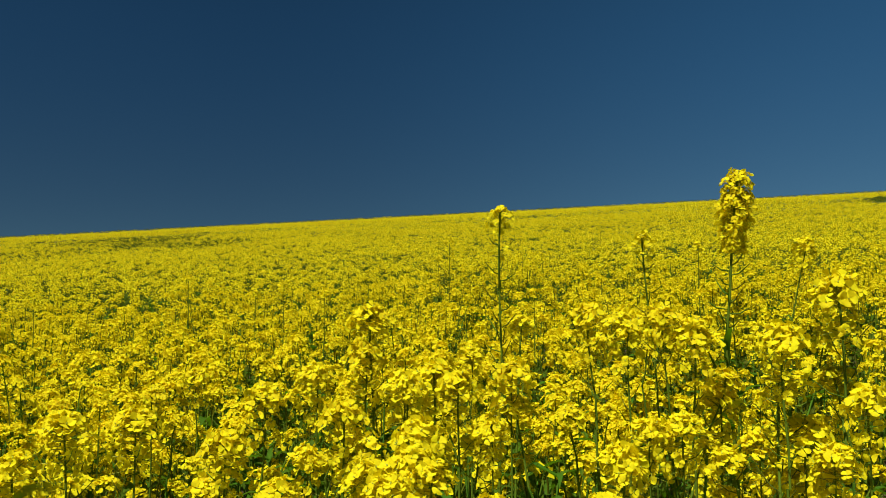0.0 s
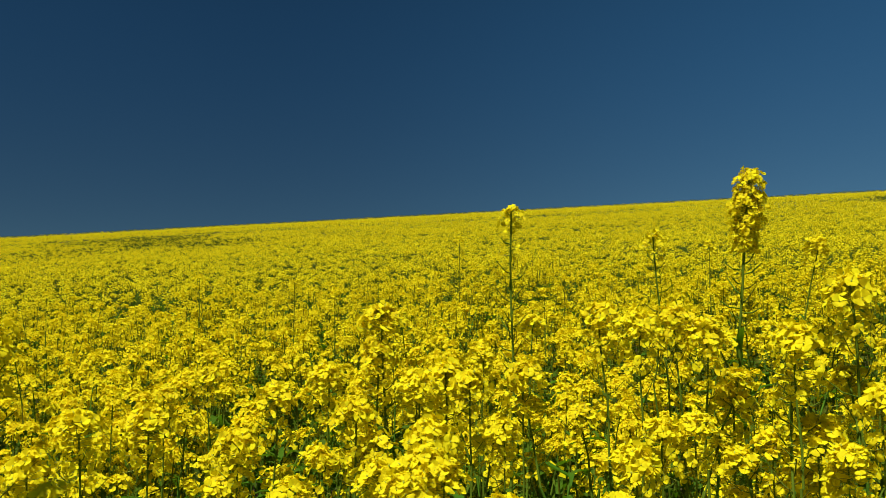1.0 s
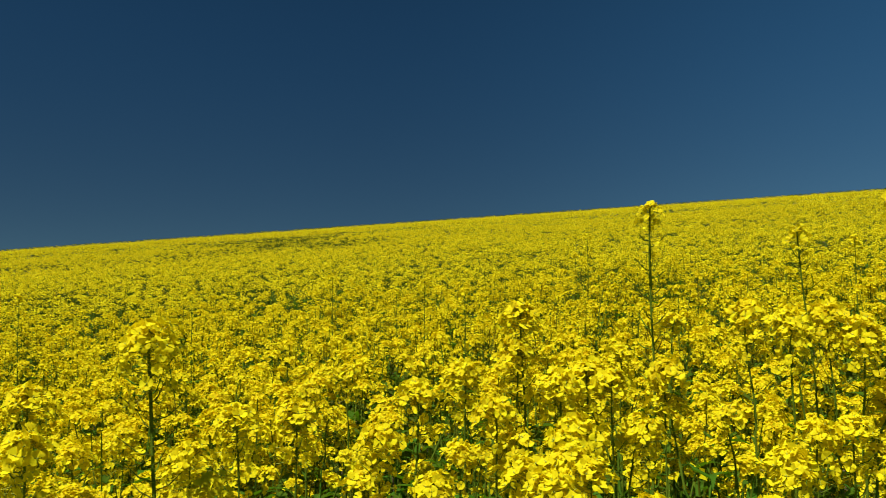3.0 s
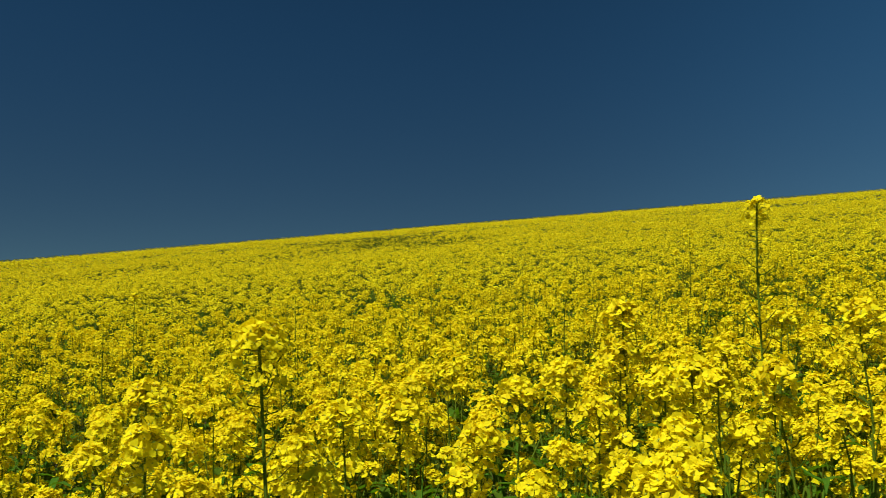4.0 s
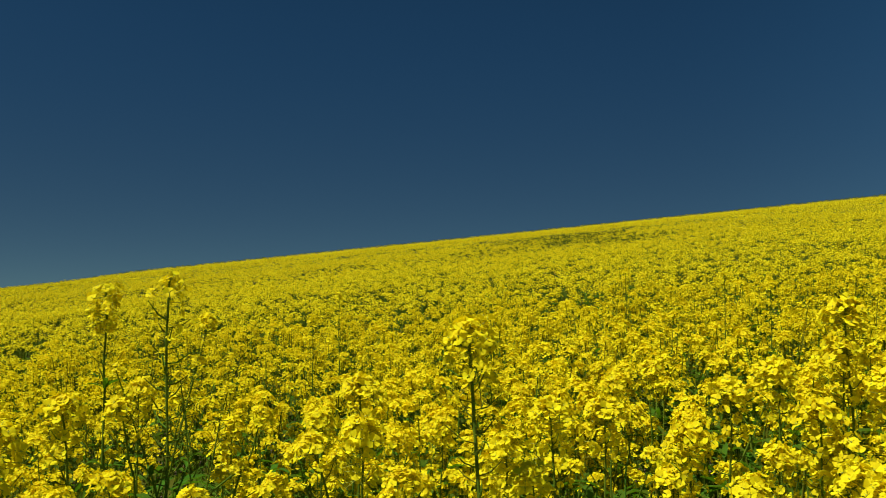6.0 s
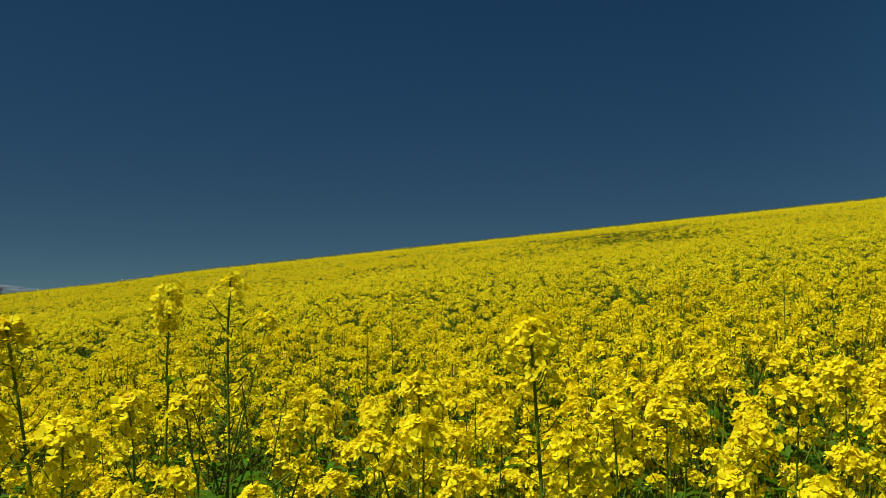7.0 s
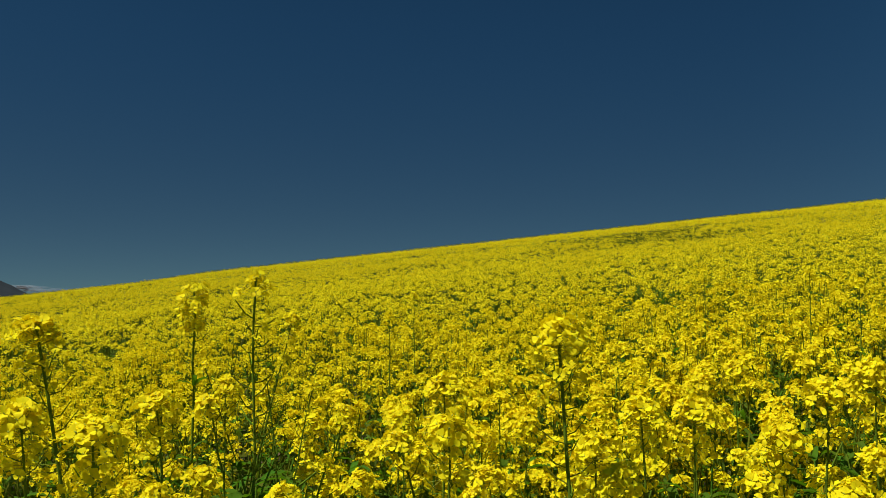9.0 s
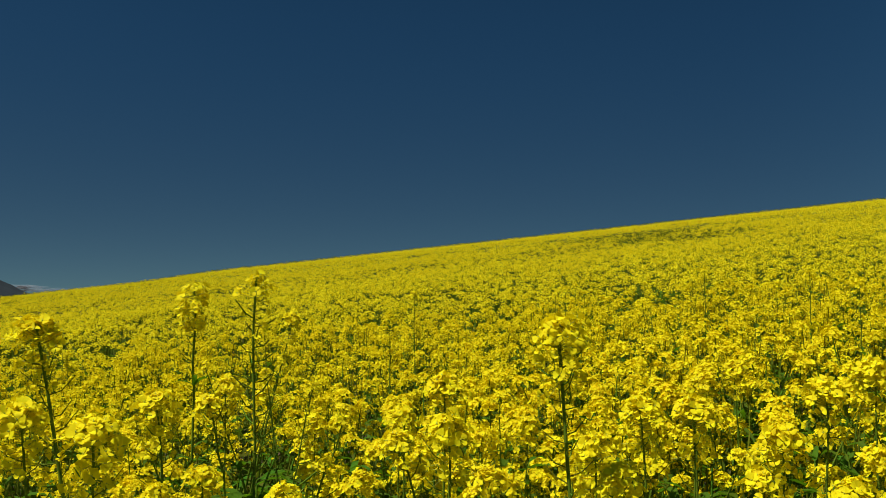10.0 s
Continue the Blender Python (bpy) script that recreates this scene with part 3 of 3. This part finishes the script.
def scatter(r0, r1, a0, a1, per_m2, kinds, spread, scale=(0.8, 1.15), tall=0.03, clumping=0.4, sink=0.0, green=False, group=1, only_open=False, leafy=False):
    n = int(0.5 * (a1 - a0) * (r1 * r1 - r0 * r0) * per_m2)
    first = np.arange(n) // group    # plants drilled evenly, with a little jitter
    swing = 0.45 / math.sqrt(max(n / group, 1))
    u1 = (0.5 + 0.7548776662 * first + swing * rng.normal(0, 1, n)[first * group]) % 1.0
    u2 = (0.5 + 0.5698402910 * first + swing * rng.normal(0, 1, n)[first * group]) % 1.0
    r, a = np.sqrt(r0 * r0 + (r1 * r1 - r0 * r0) * u1), a0 + (a1 - a0) * u2
    x, y = -r * np.sin(a), r * np.cos(a)
    lower = np.zeros(n)
    if group > 1:                    # heads of one plant stand together, the outer ones lower
        dx, dy = rng.normal(0, 0.082, n), rng.normal(0, 0.082, n)
        x, y, lower = x + dx, y + dy, 0.4 * np.hypot(dx, dy) + rng.uniform(0, 0.08, n) + 0.03 * np.sin(first * 12.9)
    clump = np.sin(7.1 * x + 2.3 * np.sin(3.3 * y)) * np.sin(6.3 * y + 2.1 * np.sin(2.9 * x))
    keep = (rng.random(n) < 0.80 + clumping * clump) & (rng.random(n) > 0.7 * weak(x, y) if not green else rng.random(n) < 0.5 * weak(x, y))
    if only_open:
        keep &= is_open(x, y)
    elif not leafy:
        keep &= ~is_open(x, y) & (rng.random(n) >= sparse(x, y))
    x, y, n = x[keep], y[keep], int(keep.sum())
    z = land(x, y) + wave(x, y) + CROP - 0.03 - sink - np.abs(rng.normal(0, spread, n)) - lower[keep] - (0.10 if not green else -0.03) * weak(x, y) + np.where(rng.random(n) < tall, rng.uniform(0.03, 0.13, n), 0)
    s, spin = rng.uniform(scale[0], scale[1], n), rng.uniform(0, 6.283, n)
    tx, ty = rng.normal(0, 0.12, n), rng.normal(0, 0.12, n)
    kind = rng.integers(0, len(kinds), n)
    soups = []
    for k, (v, f, m) in enumerate(kinds):
        i = np.nonzero(kind == k)[0]
        if not len(i):
            continue
        c, q = np.cos(spin[i])[:, None], np.sin(spin[i])[:, None]
        vx, vy, vz = v[:, 0][None], v[:, 1][None], v[:, 2][None]
        X, Y = vx * c - vy * q + vz * tx[i][:, None], vx * q + vy * c + vz * ty[i][:, None]
        Z = vz * np.ones_like(c)
        sc = s[i][:, None]
        P = np.stack([X * sc + x[i][:, None], Y * sc + y[i][:, None], Z * sc + z[i][:, None]], 2).reshape(-1, 3)
        Fc = (f[None] + (np.arange(len(i)) * len(v))[:, None, None]).reshape(-1, 3)
        soups.append((P, Fc, np.tile(m, len(i))))
    return join(soups)


def crop(soups, label):
    ob = new("rapeseed_crop", mesh_of("rapeseed_crop", join(soups)))
    return tagged(ob, label, "crop", kind="stuff")


def leaf_tufts(n, leaves=6, cuts=4, long=(0.08, 0.19), wide=(0.014, 0.028)):
    """Leafy lower stems: four leaves round a piece of stem."""
    out = []
    for k in range(n):
        parts = [tube([(0, 0, 0), (rng.uniform(-0.05, 0.05), rng.uniform(-0.05, 0.05), -1.0)], [0.003, 0.005], 3)]
        for j in range(leaves):
            lf = leaf_soup(rng, rng.uniform(*long), rng.uniform(*wide), rng.uniform(0.2, 0.9), cuts)
            parts.append(moved(lf, Matrix.Translation((0, 0, -0.07 * j)) @ Matrix.Rotation(2.4 * j, 4, "Z")))
        out.append(join(parts))
    return out


near_kinds, mid_kinds = plant_kinds(1, 9, 4), plant_kinds(2, 10, 4)
under_kinds = tuft_kinds(8, 12, 0.034, 0.0115)
crop([scatter(2.2, 3.8, AZ0, AZ1, 47, near_kinds, 0.065, tall=0.10, clumping=0.25), scatter(1.9, 3.8, AZ0, AZ1, 28, under_kinds, 0.05, tall=0, clumping=0.2, sink=0.15)], "dense flowering rapeseed, bright yellow heads on green stems")
crop([scatter(3.8, 7.2, AZ0, AZ1, 54, mid_kinds, 0.085, tall=0.14, clumping=0.3), scatter(3.8, 7.2, AZ0, AZ1, 25, under_kinds, 0.03, tall=0, clumping=0.1, sink=0.18)], "dense flowering rapeseed rising up the hillside")
far_kinds, crest_kinds, rest_kinds = tuft_kinds(10, 8, 0.042, 0.0185, up=0.20, stalks=1, flat=0.5, w=0.0022, loose=0.12), tuft_kinds(8, 5, 0.07, 0.038, up=0.16, flat=0.5, w=0.004, loose=0.1), tuft_kinds(6, 4, 0.08, 0.05)
crop([scatter(7.2, 17, AZ0, AZ1, 185, tuft_kinds(10, 14, 0.036, 0.0115, up=0.32, stalks=1, flat=0.65, w=0.0024, loose=0.18), 0.03, tall=0.03, clumping=0.1, group=5)], "sheet of yellow rapeseed flowers on the hillside")
crop([scatter(17, 34, AZ0, AZ1, 85, far_kinds, 0.018, tall=0.0, clumping=0.05, group=4)], "sheet of yellow rapeseed flowers with thin green patches")
crop([scatter(34, 88, AZ0, AZ1, 14, crest_kinds, 0.04, (0.8, 1.3), 0.12, 0.05)], "yellow rapeseed flowers up to the crest of the hill")
REST0, REST1 = AZ1, AZ0 + 2 * math.pi
crop([scatter(0.6, 3.6, REST0, REST1, 9, plant_kinds(2, 6, 3), 0.05, clumping=0.1), scatter(0.5, 3.6, REST0, REST1, 150, under_kinds, 0.04, (1.1, 1.6), 0.0, 0.1), scatter(0.5, 1.5, AZ0, AZ1, 150, under_kinds, 0.04, (1.1, 1.6), 0.0, 0.1, sink=0.1), scatter(3.6, 12, REST0, REST1, 85, rest_kinds, 0.04, (0.6, 1.0), clumping=0.1),
      scatter(12, 85, REST0, REST1, 1.8, rest_kinds, 0.05, (2.2, 3.8), clumping=0.1)], "yellow rapeseed field continuing down the slope")
weeds = new("green_weeds", mesh_of("green_weeds", scatter(14, 37, AZ0, AZ1, 120, tuft_kinds(8, 9, 0.045, 0.014, 4), 0.03, green=True)))
tagged(weeds, "dark green weeds in thin patches of the crop", "weeds", kind="stuff")
crest_weeds = new("green_weeds", mesh_of("green_weeds", scatter(74, 84, AZ0, AZ1, 6.0, tuft_kinds(6, 5, 0.06, 0.03, 4), 0.05, tall=0.0, clumping=0.3, sink=-0.15)))
tagged(crest_weeds, "sparse dark green stalks standing along the crest", "weeds", kind="stuff")
LOWER = 0.15
low_leaves = tuft_kinds(6, 6, 0.10, 0.05, 4, up=0.9)
under_leaves = new("rapeseed_foliage", mesh_of("rapeseed_foliage", join([scatter(3.0, 14, AZ0, AZ1, 42, low_leaves, 0.08, tall=0.0, clumping=0.0, sink=0.36, leafy=True), scatter(1.0, 11, REST0, REST1, 24, low_leaves, 0.08, tall=0.0, clumping=0.0, sink=0.42, leafy=True)])))
tagged(under_leaves, "olive green lower leaves under the flowering rapeseed", "foliage", kind="stuff")
foliage = new("rapeseed_foliage", mesh_of("rapeseed_foliage", join([scatter(1.0, 3.2, AZ0, AZ1, 130, leaf_tufts(8, 7, 4, (0.06, 0.16), (0.009, 0.022)), 0.09, tall=0.0, clumping=0.1, sink=LOWER, leafy=True), scatter(3.2, 9, AZ0, AZ1, 22, leaf_tufts(6, 4, 2), 0.06, tall=0.0, clumping=0.1, sink=0.22, leafy=True), scatter(1.0, 2.6, AZ0, AZ1, 190, leaf_tufts(8, 7, 4, (0.05, 0.14), (0.007, 0.017)), 0.07, tall=0.0, clumping=0.0, sink=0.17, only_open=True), scatter(0.5, 3.8, REST0, REST1, 40, leaf_tufts(5, 4, 2), 0.08, tall=0.0, clumping=0.1, sink=0.32, leafy=True)]), None, True))
tagged(foliage, "dark green rapeseed leaves and stems under the flowers", "foliage", kind="stuff")
